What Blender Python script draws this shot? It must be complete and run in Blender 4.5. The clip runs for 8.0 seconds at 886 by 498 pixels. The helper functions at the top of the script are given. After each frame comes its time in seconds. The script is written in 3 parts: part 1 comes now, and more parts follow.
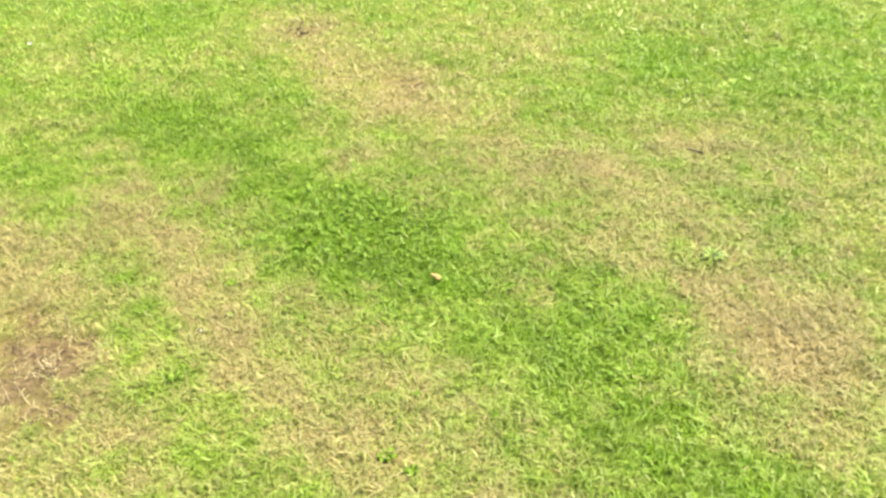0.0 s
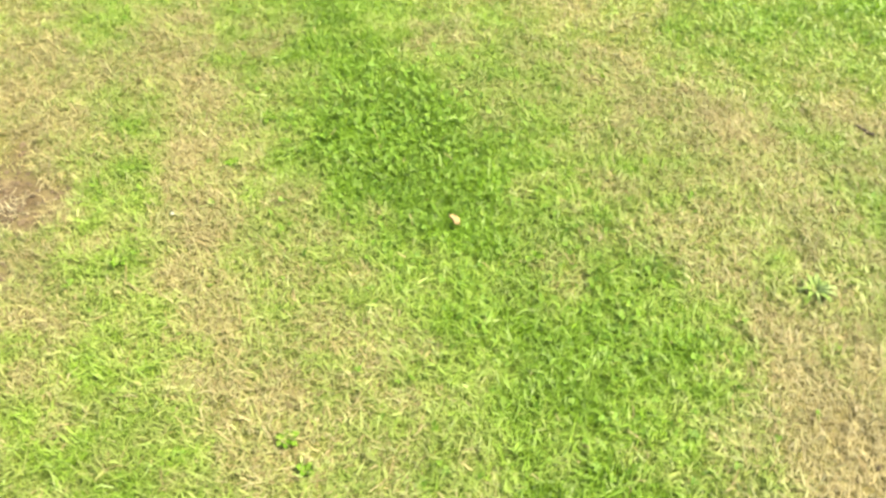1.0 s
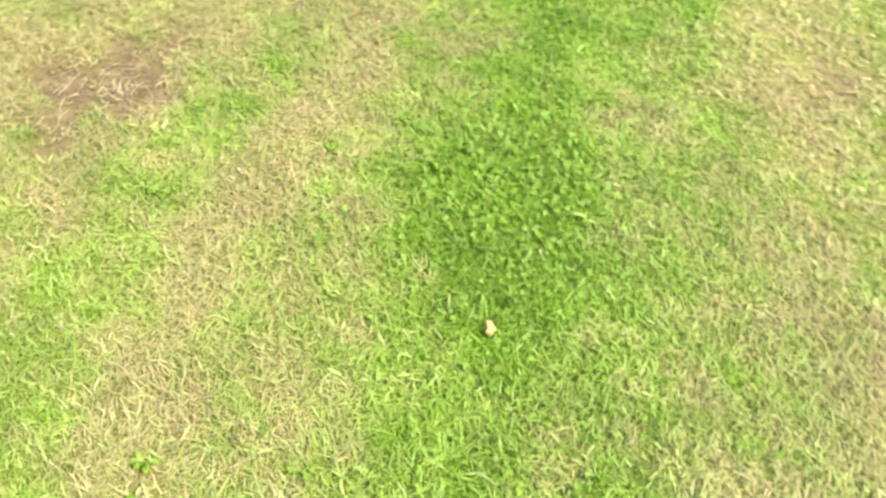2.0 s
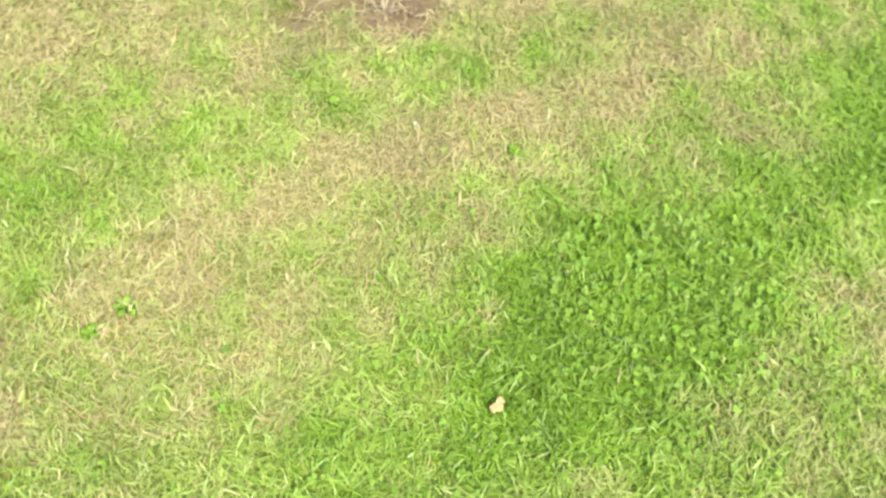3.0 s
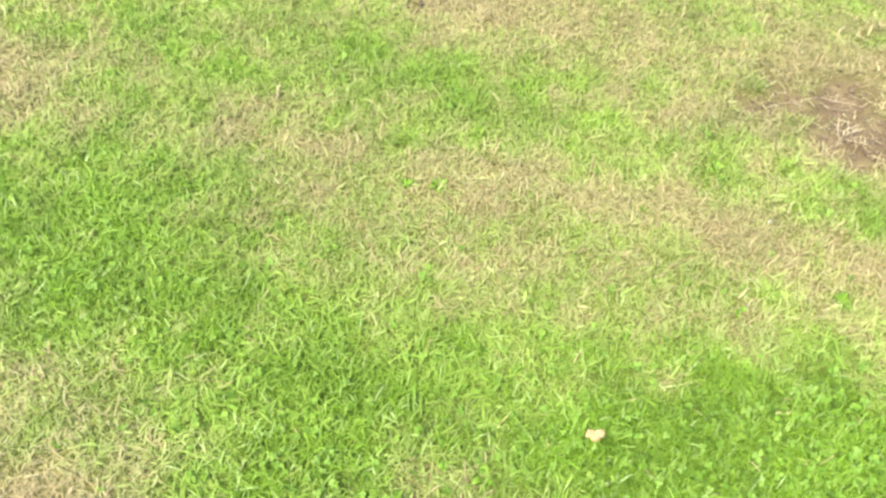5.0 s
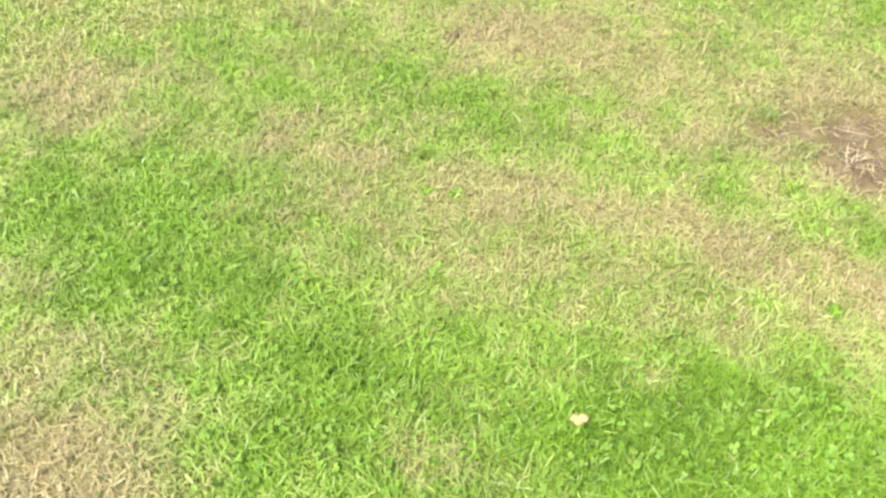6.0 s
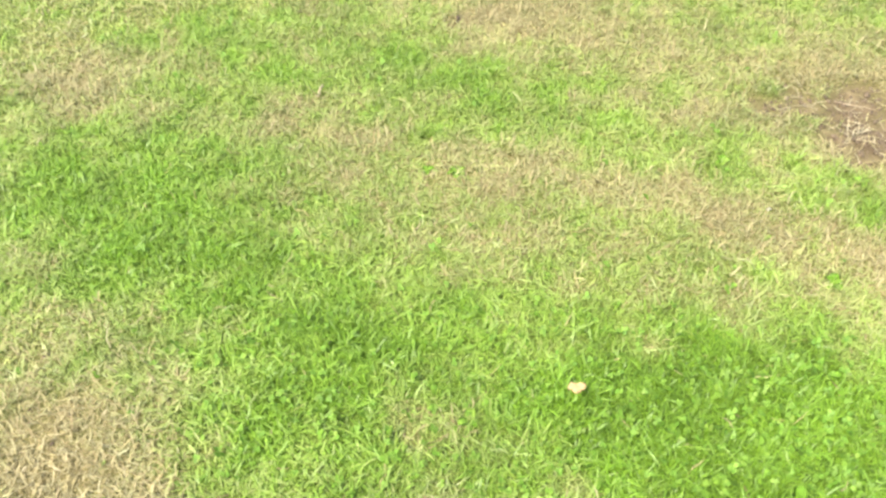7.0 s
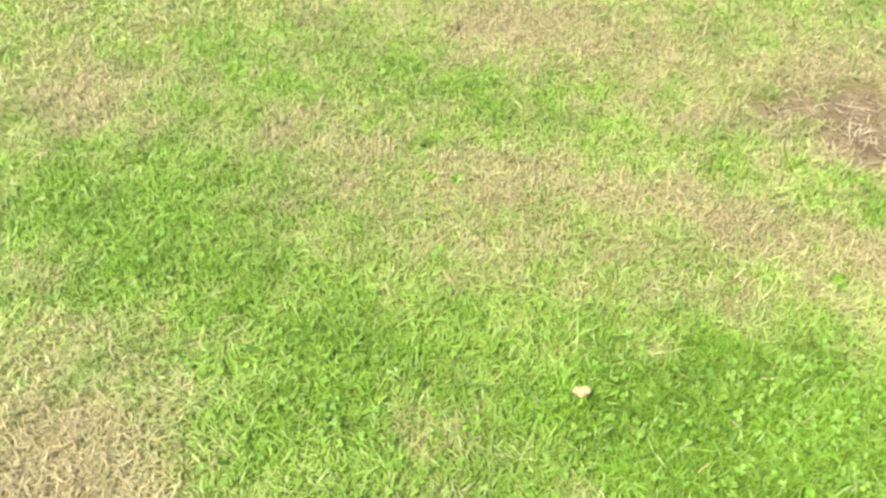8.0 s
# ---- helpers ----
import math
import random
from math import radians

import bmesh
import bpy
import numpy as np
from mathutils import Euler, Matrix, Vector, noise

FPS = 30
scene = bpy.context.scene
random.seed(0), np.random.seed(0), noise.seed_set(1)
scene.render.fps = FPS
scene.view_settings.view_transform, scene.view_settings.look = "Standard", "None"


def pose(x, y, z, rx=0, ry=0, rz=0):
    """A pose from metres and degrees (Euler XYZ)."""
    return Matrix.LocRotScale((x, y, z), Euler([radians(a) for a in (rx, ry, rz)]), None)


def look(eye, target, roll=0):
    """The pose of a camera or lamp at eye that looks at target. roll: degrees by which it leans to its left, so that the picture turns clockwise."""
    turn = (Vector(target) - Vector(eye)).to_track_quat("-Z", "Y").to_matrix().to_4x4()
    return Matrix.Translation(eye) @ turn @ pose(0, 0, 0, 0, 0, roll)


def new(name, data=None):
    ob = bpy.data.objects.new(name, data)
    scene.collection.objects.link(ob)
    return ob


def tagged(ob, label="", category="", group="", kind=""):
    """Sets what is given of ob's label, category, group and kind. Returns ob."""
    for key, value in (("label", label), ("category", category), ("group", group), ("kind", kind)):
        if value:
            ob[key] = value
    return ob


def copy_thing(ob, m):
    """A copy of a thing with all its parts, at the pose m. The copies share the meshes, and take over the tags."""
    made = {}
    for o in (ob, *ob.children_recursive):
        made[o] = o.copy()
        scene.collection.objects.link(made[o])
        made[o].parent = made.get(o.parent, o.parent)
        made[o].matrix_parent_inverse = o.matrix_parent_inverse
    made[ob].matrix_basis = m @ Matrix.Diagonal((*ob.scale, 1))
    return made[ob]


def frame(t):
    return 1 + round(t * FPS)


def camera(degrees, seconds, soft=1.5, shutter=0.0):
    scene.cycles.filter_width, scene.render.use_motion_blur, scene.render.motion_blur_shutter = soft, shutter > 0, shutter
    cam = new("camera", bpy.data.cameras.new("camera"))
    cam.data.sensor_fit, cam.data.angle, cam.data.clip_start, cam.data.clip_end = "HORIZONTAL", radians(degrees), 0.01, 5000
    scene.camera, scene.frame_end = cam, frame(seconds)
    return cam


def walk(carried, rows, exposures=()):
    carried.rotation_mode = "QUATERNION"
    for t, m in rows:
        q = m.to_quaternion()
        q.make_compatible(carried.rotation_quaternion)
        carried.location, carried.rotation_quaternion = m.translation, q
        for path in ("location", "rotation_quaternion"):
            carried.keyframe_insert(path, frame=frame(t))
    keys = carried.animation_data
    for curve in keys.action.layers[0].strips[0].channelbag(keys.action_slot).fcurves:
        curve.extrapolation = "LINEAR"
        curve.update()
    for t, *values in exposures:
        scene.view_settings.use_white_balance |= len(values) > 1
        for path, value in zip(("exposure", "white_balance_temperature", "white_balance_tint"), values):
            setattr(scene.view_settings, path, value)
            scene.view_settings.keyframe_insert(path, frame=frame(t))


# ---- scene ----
cam = camera(56.1, 8.0, soft=2.7, shutter=0.2)
PATH = [
    (0, (0.274, 0.151, 1.49), (0.027, 1.79, 0.371), -3.9),
    (0.2, (0.329, 0.311, 1.458), (0.018, 1.903, 0.288), -3.1),
    (0.5, (0.377, 0.494, 1.422), (-0.003, 1.961, 0.117), -1.6),
    (0.7, (0.458, 0.605, 1.406), (-0.012, 1.981, 0.033), -1.6),
    (1, (0.55, 0.78, 1.384), (-0.053, 2.079, -0.013), 0.4),
    (1.2, (0.592, 0.886, 1.376), (-0.092, 2.152, -0.012), 2.9),
    (1.5, (0.642, 1.046, 1.375), (-0.164, 2.244, -0.009), 6.8),
    (1.7, (0.644, 1.162, 1.385), (-0.228, 2.277, -0.028), 10.0),
    (2, (0.661, 1.363, 1.356), (-0.372, 2.255, -0.106), 12.0),
    (2.2, (0.651, 1.48, 1.361), (-0.466, 2.192, -0.137), 13.2),
    (3.3, (0.572, 2.031, 1.391), (-0.546, 1.896, -0.262), 16.8),
    (3.5, (0.527, 2.094, 1.381), (-0.531, 1.759, -0.283), 15.2),
    (3.6, (0.502, 2.159, 1.368), (-0.494, 1.657, -0.292), 12.0),
    (3.8, (0.477, 2.257, 1.353), (-0.388, 1.53, -0.297), 7.0),
    (4, (0.482, 2.323, 1.352), (-0.279, 1.476, -0.292), 4.4),
    (4.2, (0.507, 2.383, 1.354), (-0.19, 1.473, -0.284), 3.3),
    (4.5, (0.521, 2.48, 1.356), (-0.126, 1.499, -0.262), 2.1),
    (4.7, (0.524, 2.553, 1.364), (-0.1, 1.506, -0.222), 1.4),
    (5.8, (0.484, 2.84, 1.402), (-0.024, 1.537, -0.028), -1.1),
    (6, (0.479, 2.871, 1.399), (-0.005, 1.567, -0.039), -2.0),
    (6.2, (0.473, 2.899, 1.39), (0.008, 1.592, -0.05), -2.7),
    (6.5, (0.464, 2.924, 1.377), (0.012, 1.612, -0.063), -3.4),
    (7, (0.464, 2.932, 1.369), (0.016, 1.613, -0.067), -3.9),
    (7.5, (0.463, 2.94, 1.361), (0.016, 1.606, -0.061), -4.5),
    (8, (0.464, 2.945, 1.353), (0.016, 1.598, -0.056), -5.0),
]
walk(cam, [(t, look(eye, target, roll)) for t, eye, target, roll in PATH],
     exposures=[(0, 2.36, 7600, 7), (2.2, 2.36, 6600, 11), (3.4, 2.15, 6200, 17), (4.2, 2.24, 6150, 17), (6, 2.32, 6200, 16), (8, 2.32, 6200, 15.5)])

# ---- light: bright overcast sky with a soft, veiled sun ----
world = bpy.data.worlds.new("overcast_sky")
scene.world = world
world.use_nodes = True
wt = world.node_tree
sky = wt.nodes.new("ShaderNodeTexSky")
sky.sky_type = "NISHITA"
sky.sun_disc = False
sky.sun_elevation, sky.sun_rotation = radians(56), radians(65)
sky.air_density, sky.dust_density, sky.ozone_density = 1.0, 4.0, 1.0
wt.nodes["Background"].inputs["Strength"].default_value = 0.14
wt.links.new(sky.outputs["Color"], wt.nodes["Background"].inputs["Color"])
sun_data = bpy.data.lights.new("sun", "SUN")
sun_data.energy, sun_data.angle, sun_data.color = 2.0, radians(14), (1.0, 0.95, 0.86)
sun = new("sun", sun_data)
sun.matrix_world = look((3.0, 1.6 + 1.4, 5.0), (0, 1.6, 0))


# ---- the lawn's own map: height, dryness and bare earth at any place ----
def lattice(seed, n=64):
    return np.random.RandomState(seed).rand(n, n)


def value_noise(x, y, size, seed):
    """Smooth noise from 0 to 1 with features of that size in metres."""
    table = lattice(seed)
    u, v = np.asarray(x) / size + 17.3, np.asarray(y) / size + 41.7
    i, j = np.floor(u).astype(int), np.floor(v).astype(int)
    a, b = u - i, v - j
    a, b = a * a * (3 - 2 * a), b * b * (3 - 2 * b)
    i0, i1, j0, j1 = i % 64, (i + 1) % 64, j % 64, (j + 1) % 64
    low = table[i0, j0] * (1 - a) + table[i1, j0] * a
    high = table[i0, j1] * (1 - a) + table[i1, j1] * a
    return low * (1 - b) + high * b


def fractal(x, y, size, seed, octaves=3):
    total, weight, amount = 0.0, 0.0, 1.0
    for k in range(octaves):
        total = total + amount * value_noise(x, y, size / 2**k, seed + k)
        weight, amount = weight + amount, amount * 0.55
    return total / weight


# Mowing strips run this way over the lawn.
STRIP = radians(134)

# Yellowed patches and lush patches: x, y, half length, half width, strength.
DRY_STRIPS = [
    (-0.95, 2.28, 0.55, 0.13, 0.33), (-0.62, 1.90, 0.28, 0.13, 0.30), (-1.36, 2.05, 0.45, 0.18, 0.32),
    (-0.76, 1.50, 0.32, 0.11, 0.26), (-0.15, 1.50, 0.24, 0.14, 0.26), (-0.44, 1.68, 0.20, 0.10, 0.30),
    (-0.82, 1.16, 0.50, 0.16, 0.34), (-0.50, 0.85, 0.30, 0.15, 0.32), (-1.35, 1.55, 0.30, 0.16, 0.30),
    (-0.93, 1.74, 0.34, 0.08, 0.18), (0.16, 1.12, 0.16, 0.10, 0.14),
]
DRY_SPOTS = [
    (0.89, 1.83, 0.24, 0.14, 0.46), (0.85, 1.57, 0.14, 0.09, 0.14), (0.77, 1.95, 0.14, 0.08, 0.18), (0.90, 2.08, 0.30, 0.17, 0.42), (0.28, 2.09, 0.08, 0.045, 0.40),
    (0.52, 2.78, 0.26, 0.13, 0.22), (0.80, 3.12, 0.34, 0.12, 0.22), (0.75, 0.55, 0.30, 0.15, 0.34),
]
DRY_FAR = [
    (-0.12, 3.20, 0.46, 0.18, 0.36), (-0.50, 3.65, 0.45, 0.24, 0.46), (-1.05, 4.40, 0.55, 0.26, 0.46),
    (0.05, 4.25, 0.45, 0.20, 0.36), (-0.15, 3.72, 0.55, 0.26, 0.30),
]
LUSH_STRIPS = [
    (-0.50, 2.56, 0.36, 0.20, -0.46), (-0.26, 2.38, 0.24, 0.15, -0.36), (0.18, 1.98, 0.34, 0.18, -0.36),
    (-0.10, 2.28, 0.26, 0.16, -0.40), (-0.36, 2.28, 0.26, 0.18, -0.34), (-0.18, 2.18, 0.28, 0.20, -0.24),
    (-0.55, 1.61, 0.26, 0.07, -0.10), (-0.95, 2.08, 0.36, 0.09, -0.22), (-0.30, 1.30, 0.28, 0.12, -0.24),
    (-0.80, 2.95, 0.36, 0.18, -0.36), (-0.55, 1.42, 0.20, 0.09, -0.10),
]
LUSH_SPOTS = [
    (0.46, 2.00, 0.26, 0.16, -0.48), (0.50, 1.56, 0.30, 0.20, -0.44), (0.70, 1.12, 0.34, 0.22, -0.52), (0.34, 1.26, 0.24, 0.14, -0.18),
    (-0.20, 1.00, 0.26, 0.14, -0.32), (0.22, 2.36, 0.20, 0.14, -0.16), (0.16, 2.58, 0.32, 0.18, -0.22), (0.24, 0.72, 0.34, 0.16, -0.15),
]
LUSH_FAR = [
    (-1.30, 3.18, 0.62, 0.24, -0.48), (-0.98, 3.58, 0.40, 0.18, -0.30), (1.65, 4.50, 0.50, 0.24, -0.30), (0.80, 3.92, 0.60, 0.26, -0.34), (1.65, 3.60, 0.60, 0.24, -0.26),
    (-2.05, 4.50, 0.60, 0.35, -0.26), (-1.72, 2.76, 0.40, 0.20, -0.32), (-1.52, 1.00, 0.30, 0.16, -0.36),
]
# Worn earth: x, y, radius, strength.
BARE = [
    (-1.11, 1.69, 0.118, 1.00), (-1.18, 1.64, 0.105, 1.00), (-1.06, 1.75, 0.088, 1.00), (-1.15, 1.78, 0.100, 1.00),
    (-1.03, 1.58, 0.072, 0.78), (-1.05, 1.52, 0.050, 0.70), (-0.96, 1.53, 0.050, 0.66), (-1.22, 1.80, 0.085, 0.90),
    (-1.23, 1.92, 0.066, 0.95), (-0.87, 1.57, 0.035, 0.50), (0.28, 2.09, 0.050, 0.30), (-0.36, 3.66, 0.130, 0.42),
    (-1.05, 4.42, 0.180, 0.48), (-0.36, 0.78, 0.043, 0.60), (0.90, 1.84, 0.110, 0.30), (0.95, 1.62, 0.070, 0.30),
    (-0.44, 3.70, 0.050, 0.90), (-0.33, 3.69, 0.045, 0.90), (-0.32, 3.51, 0.040, 0.90), (-0.25, 3.84, 0.040, 0.85),
]


def dryness(x, y):
    """0: lush green, 1: straw."""
    wx = x + 0.18 * (fractal(x, y, 0.22, 11) - 0.5) + 0.05 * (fractal(x, y, 0.05, 15) - 0.5)
    wy = y + 0.18 * (fractal(x, y, 0.22, 21) - 0.5) + 0.05 * (fractal(x, y, 0.05, 25) - 0.5)
    c, s = math.cos(STRIP), math.sin(STRIP)
    d = 0.46 + 0.36 * (fractal(x, y, 0.55, 31, 4) - 0.5) + 0.50 * (fractal(x, y, 0.07, 41, 2) - 0.5)
    d = d - 0.13 * np.clip((y - 2.7) / 0.7, 0, 1)
    for px, py, along, across, strength in DRY_STRIPS + DRY_SPOTS + DRY_FAR + LUSH_STRIPS + LUSH_SPOTS + LUSH_FAR:
        u, v = (wx - px) * c + (wy - py) * s, (wy - py) * c - (wx - px) * s
        d = d + 0.65 * strength * np.exp(-((u / along) ** 2 + (v / across) ** 2) ** 1.2)
    return np.clip(d, 0.0, 1.0)


def bareness(x, y):
    """1: naked earth."""
    wx = x + 0.12 * (fractal(x, y, 0.07, 51) - 0.5)
    wy = y + 0.12 * (fractal(x, y, 0.07, 61) - 0.5)
    b = 0.0
    for px, py, r, strength in BARE:
        b = np.maximum(b, strength * np.exp(-(((wx - px) ** 2 + (wy - py) ** 2) / (r * r)) ** 1.6))
    return b


def height(x, y):
    """The ground's rise and fall, a few millimetres."""
    fade = np.exp(-((np.asarray(x) / 6) ** 2 + ((np.asarray(y) - 2) / 6) ** 2))
    return fade * (0.014 * (fractal(x, y, 0.5, 71) - 0.5) - 0.012 * bareness(x, y) + 0.010 * bareness(x, y) * (fractal(x, y, 0.045, 81) - 0.3))


def thickness(x, y):
    """How densely the turf is built: 1 where one walks, thinning out smoothly towards the rest of the lawn."""
    away = np.hypot(np.maximum(np.abs(x + 0.25) - 1.35, 0), np.maximum(np.abs(y - 1.75) - 1.2, 0))
    return (1 + away / 0.45) ** -2.0


# ---- materials ----
def material(name, rough=0.8):
    m = bpy.data.materials.new(name)
    m.use_nodes = True
    p = m.node_tree.nodes["Principled BSDF"]
    p.inputs["Roughness"].default_value = rough
    return m, m.node_tree, p


def ramp(tree, source, stops):
    r = tree.nodes.new("ShaderNodeValToRGB")
    while len(r.color_ramp.elements) < len(stops):
        r.color_ramp.elements.new(0.5)
    for e, (at, colour) in zip(r.color_ramp.elements, stops):
        e.position, e.color = at, (*colour, 1)
    tree.links.new(source, r.inputs["Fac"])
    return r.outputs["Color"]


def attribute(tree, name):
    a = tree.nodes.new("ShaderNodeAttribute")
    a.attribute_name = name
    return a


def noise_tex(tree, size, detail=4.0):
    coords = tree.nodes.new("ShaderNodeTexCoord")
    n = tree.nodes.new("ShaderNodeTexNoise")
    n.inputs["Scale"].default_value, n.inputs["Detail"].default_value = 1.0 / size, detail
    tree.links.new(coords.outputs["Object"], n.inputs["Vector"])
    return n.outputs["Fac"]


def blend(tree, fac, a, b, mode="MIX"):
    m = tree.nodes.new("ShaderNodeMix")
    m.data_type, m.blend_type = "RGBA", mode
    for socket, value in ((m.inputs[0], fac), (m.inputs[6], a), (m.inputs[7], b)):
        if isinstance(value, bpy.types.NodeSocket):
            tree.links.new(value, socket)
        else:
            socket.default_value = value
    return m.outputs[2]


def leafy(name, stops, rough, through_share):
    """Grass and leaves: coloured by the plant's own dryness and paleness, and letting some light through."""
    m, t, p = material(name, rough)
    colour = ramp(t, attribute(t, "dry").outputs["Fac"], stops)
    pale = ramp(t, attribute(t, "pale").outputs["Fac"], [(0.0, (0.5, 0.5, 0.5)), (0.5, (0.76, 0.76, 0.76)), (1.0, (1.0, 1.0, 1.0))])
    colour = blend(t, 1.0, colour, pale, "MULTIPLY")
    grain = noise_tex(t, 0.012, 2.0)
    colour = blend(t, 0.25, colour, ramp(t, grain, [(0.25, (0.6, 0.6, 0.55)), (0.75, (1.0, 1.0, 1.0))]), "MULTIPLY")
    t.links.new(colour, p.inputs["Base Color"])
    p.inputs["Specular IOR Level"].default_value = 0.34
    tr = t.nodes.new("ShaderNodeBsdfTranslucent")
    t.links.new(colour, tr.inputs["Color"])
    mix = t.nodes.new("ShaderNodeMixShader")
    mix.inputs[0].default_value = through_share
    t.links.new(p.outputs[0], mix.inputs[1])
    t.links.new(tr.outputs[0], mix.inputs[2])
    t.links.new(mix.outputs[0], t.nodes["Material Output"].inputs["Surface"])
    return m


GRASS_STOPS = [(0.0, (0.146, 0.276, 0.012)), (0.25, (0.210, 0.334, 0.034)), (0.5, (0.292, 0.352, 0.082)), (0.75, (0.338, 0.328, 0.116)), (1.0, (0.345, 0.300, 0.128))]
grass_mat = leafy("grass_blades", GRASS_STOPS, 0.45, 0.35)
straw_mat = leafy("dry_straw", [(0.0, (0.235, 0.180, 0.066)), (0.5, (0.328, 0.276, 0.104)), (1.0, (0.43, 0.392, 0.178))], 0.6, 0.2)
bleached_mat = leafy("bleached_straw", [(0.0, (0.20, 0.16, 0.075)), (0.5, (0.29, 0.245, 0.12)), (1.0, (0.39, 0.345, 0.185))], 0.7, 0.15)
clover_mat = leafy("clover_leaf", [(0.0, (0.102, 0.225, 0.010)), (0.5, (0.138, 0.255, 0.016)), (1.0, (0.182, 0.28, 0.028))], 0.65, 0.3)


def weed_leaf(name, *greens):
    """Flat broad leaves, each of a slightly different green, with a paler grain."""
    m, t, p = material(name, 0.7)
    p.inputs["Specular IOR Level"].default_value = 0.2
    info = t.nodes.new("ShaderNodeObjectInfo")
    colour = ramp(t, info.outputs["Random"], list(zip((0.0, 0.5, 1.0), greens)))
    colour = blend(t, 0.4, colour, ramp(t, noise_tex(t, 0.006, 3.0), [(0.3, (0.65, 0.7, 0.6)), (0.7, (1.0, 1.0, 1.0))]), "MULTIPLY")
    t.links.new(colour, p.inputs["Base Color"])
    return m


sprig_mat = weed_leaf("clover_leaflet", (0.068, 0.145, 0.009), (0.086, 0.163, 0.013), (0.108, 0.182, 0.020))
weed_mat = weed_leaf("broad_leaf", (0.13, 0.265, 0.014), (0.16, 0.295, 0.022), (0.20, 0.32, 0.036))
pale_leaf_mat = weed_leaf("pale_leaf", (0.235, 0.345, 0.07), (0.27, 0.37, 0.10), (0.32, 0.40, 0.145))


def earth(name):
    """Turf seen between the blades: brown crumbly soil, matted straw and green stubble."""
    m, t, p = material(name, 0.95)
    p.inputs["Specular IOR Level"].default_value = 0.15
    fine, coarse = noise_tex(t, 0.006, 6.0), noise_tex(t, 0.05, 5.0)
    soil = ramp(t, coarse, [(0.3, (0.066, 0.047, 0.022)), (0.55, (0.110, 0.082, 0.040)), (0.75, (0.170, 0.131, 0.068))])
    soil = blend(t, 0.6, soil, ramp(t, fine, [(0.3, (0.55, 0.5, 0.45)), (0.7, (1.0, 1.0, 1.0))]), "MULTIPLY")
    mat = ramp(t, attribute(t, "dry").outputs["Fac"], [(0.0, (0.056, 0.108, 0.010)), (0.45, (0.106, 0.124, 0.024)), (1.0, (0.18, 0.155, 0.053))])
    mat = blend(t, 0.7, mat, ramp(t, fine, [(0.3, (0.4, 0.38, 0.3)), (0.7, (1.0, 1.0, 1.0))]), "MULTIPLY")
    far = ramp(t, attribute(t, "dry").outputs["Fac"], [(0.1, (0.070, 0.130, 0.010)), (0.45, (0.115, 0.143, 0.023)), (0.8, (0.165, 0.152, 0.048))])
    far = blend(t, 1.0, far, ramp(t, noise_tex(t, 0.7, 6.0), [(0.35, (0.75, 0.8, 0.75)), (0.65, (1.0, 1.0, 1.0))]), "MULTIPLY")
    far = blend(t, 0.5, far, ramp(t, noise_tex(t, 0.02, 3.0), [(0.3, (0.45, 0.45, 0.4)), (0.7, (1.0, 1.0, 1.0))]), "MULTIPLY")
    mat = blend(t, attribute(t, "beyond").outputs["Fac"], mat, far)
    t.links.new(blend(t, attribute(t, "bare").outputs["Fac"], mat, soil), p.inputs["Base Color"])
    bump = t.nodes.new("ShaderNodeBump")
    bump.inputs["Strength"].default_value, bump.inputs["Distance"].default_value = 0.7, 0.006
    t.links.new(fine, bump.inputs["Height"])
    t.links.new(bump.outputs[0], p.inputs["Normal"])
    return m


earth_mat = earth("turf_and_earth")


def grainy(name, dark, light, size, rough, bump_depth):
    m, t, p = material(name, rough)
    p.inputs["Specular IOR Level"].default_value = 0.2
    fac = noise_tex(t, size, 5.0)
    t.links.new(ramp(t, fac, [(0.3, dark), (0.7, light)]), p.inputs["Base Color"])
    b = t.nodes.new("ShaderNodeBump")
    b.inputs["Strength"].default_value, b.inputs["Distance"].default_value = 0.6, bump_depth
    t.links.new(fac, b.inputs["Height"])
    t.links.new(b.outputs[0], p.inputs["Normal"])
    return m


crumb_mat = grainy("soil_crumb", (0.050, 0.036, 0.019), (0.135, 0.102, 0.056), 0.008, 0.95, 0.002)
biscuit_mat = grainy("biscuit", (0.20, 0.13, 0.045), (0.30, 0.225, 0.10), 0.006, 0.85, 0.0015)
petal_mat = grainy("white_petal", (0.55, 0.55, 0.53), (0.68, 0.68, 0.66), 0.004, 0.6, 0.0003)
twig_mat = grainy("dark_twig", (0.025, 0.018, 0.013), (0.07, 0.052, 0.035), 0.004, 0.9, 0.001)
stick_mat = grainy("bleached_stalk", (0.22, 0.17, 0.09), (0.33, 0.27, 0.16), 0.006, 0.8, 0.0008)


# ---- mesh helpers ----
def sheet_mesh(name, verts, loops, sizes, mat, smooth=True, **attributes):
    """A mesh from whole arrays: vertex places, the faces' corners one after another, and each face's number of corners."""
    me = bpy.data.meshes.new(name)
    me.vertices.add(len(verts))
    me.vertices.foreach_set("co", np.ascontiguousarray(verts, dtype=np.float32).ravel())
    me.loops.add(len(loops))
    me.loops.foreach_set("vertex_index", np.ascontiguousarray(loops, dtype=np.int32))
    me.polygons.add(len(sizes))
    starts = np.concatenate([[0], np.cumsum(sizes)[:-1]])
    me.polygons.foreach_set("loop_start", starts.astype(np.int32))
    me.polygons.foreach_set("use_smooth", np.full(len(sizes), smooth))
    for key, values in attributes.items():
        me.attributes.new(key, "FLOAT", "POINT").data.foreach_set("value", np.ascontiguousarray(values, dtype=np.float32))
    me.materials.append(mat)
    me.update(calc_edges=True)
    return me


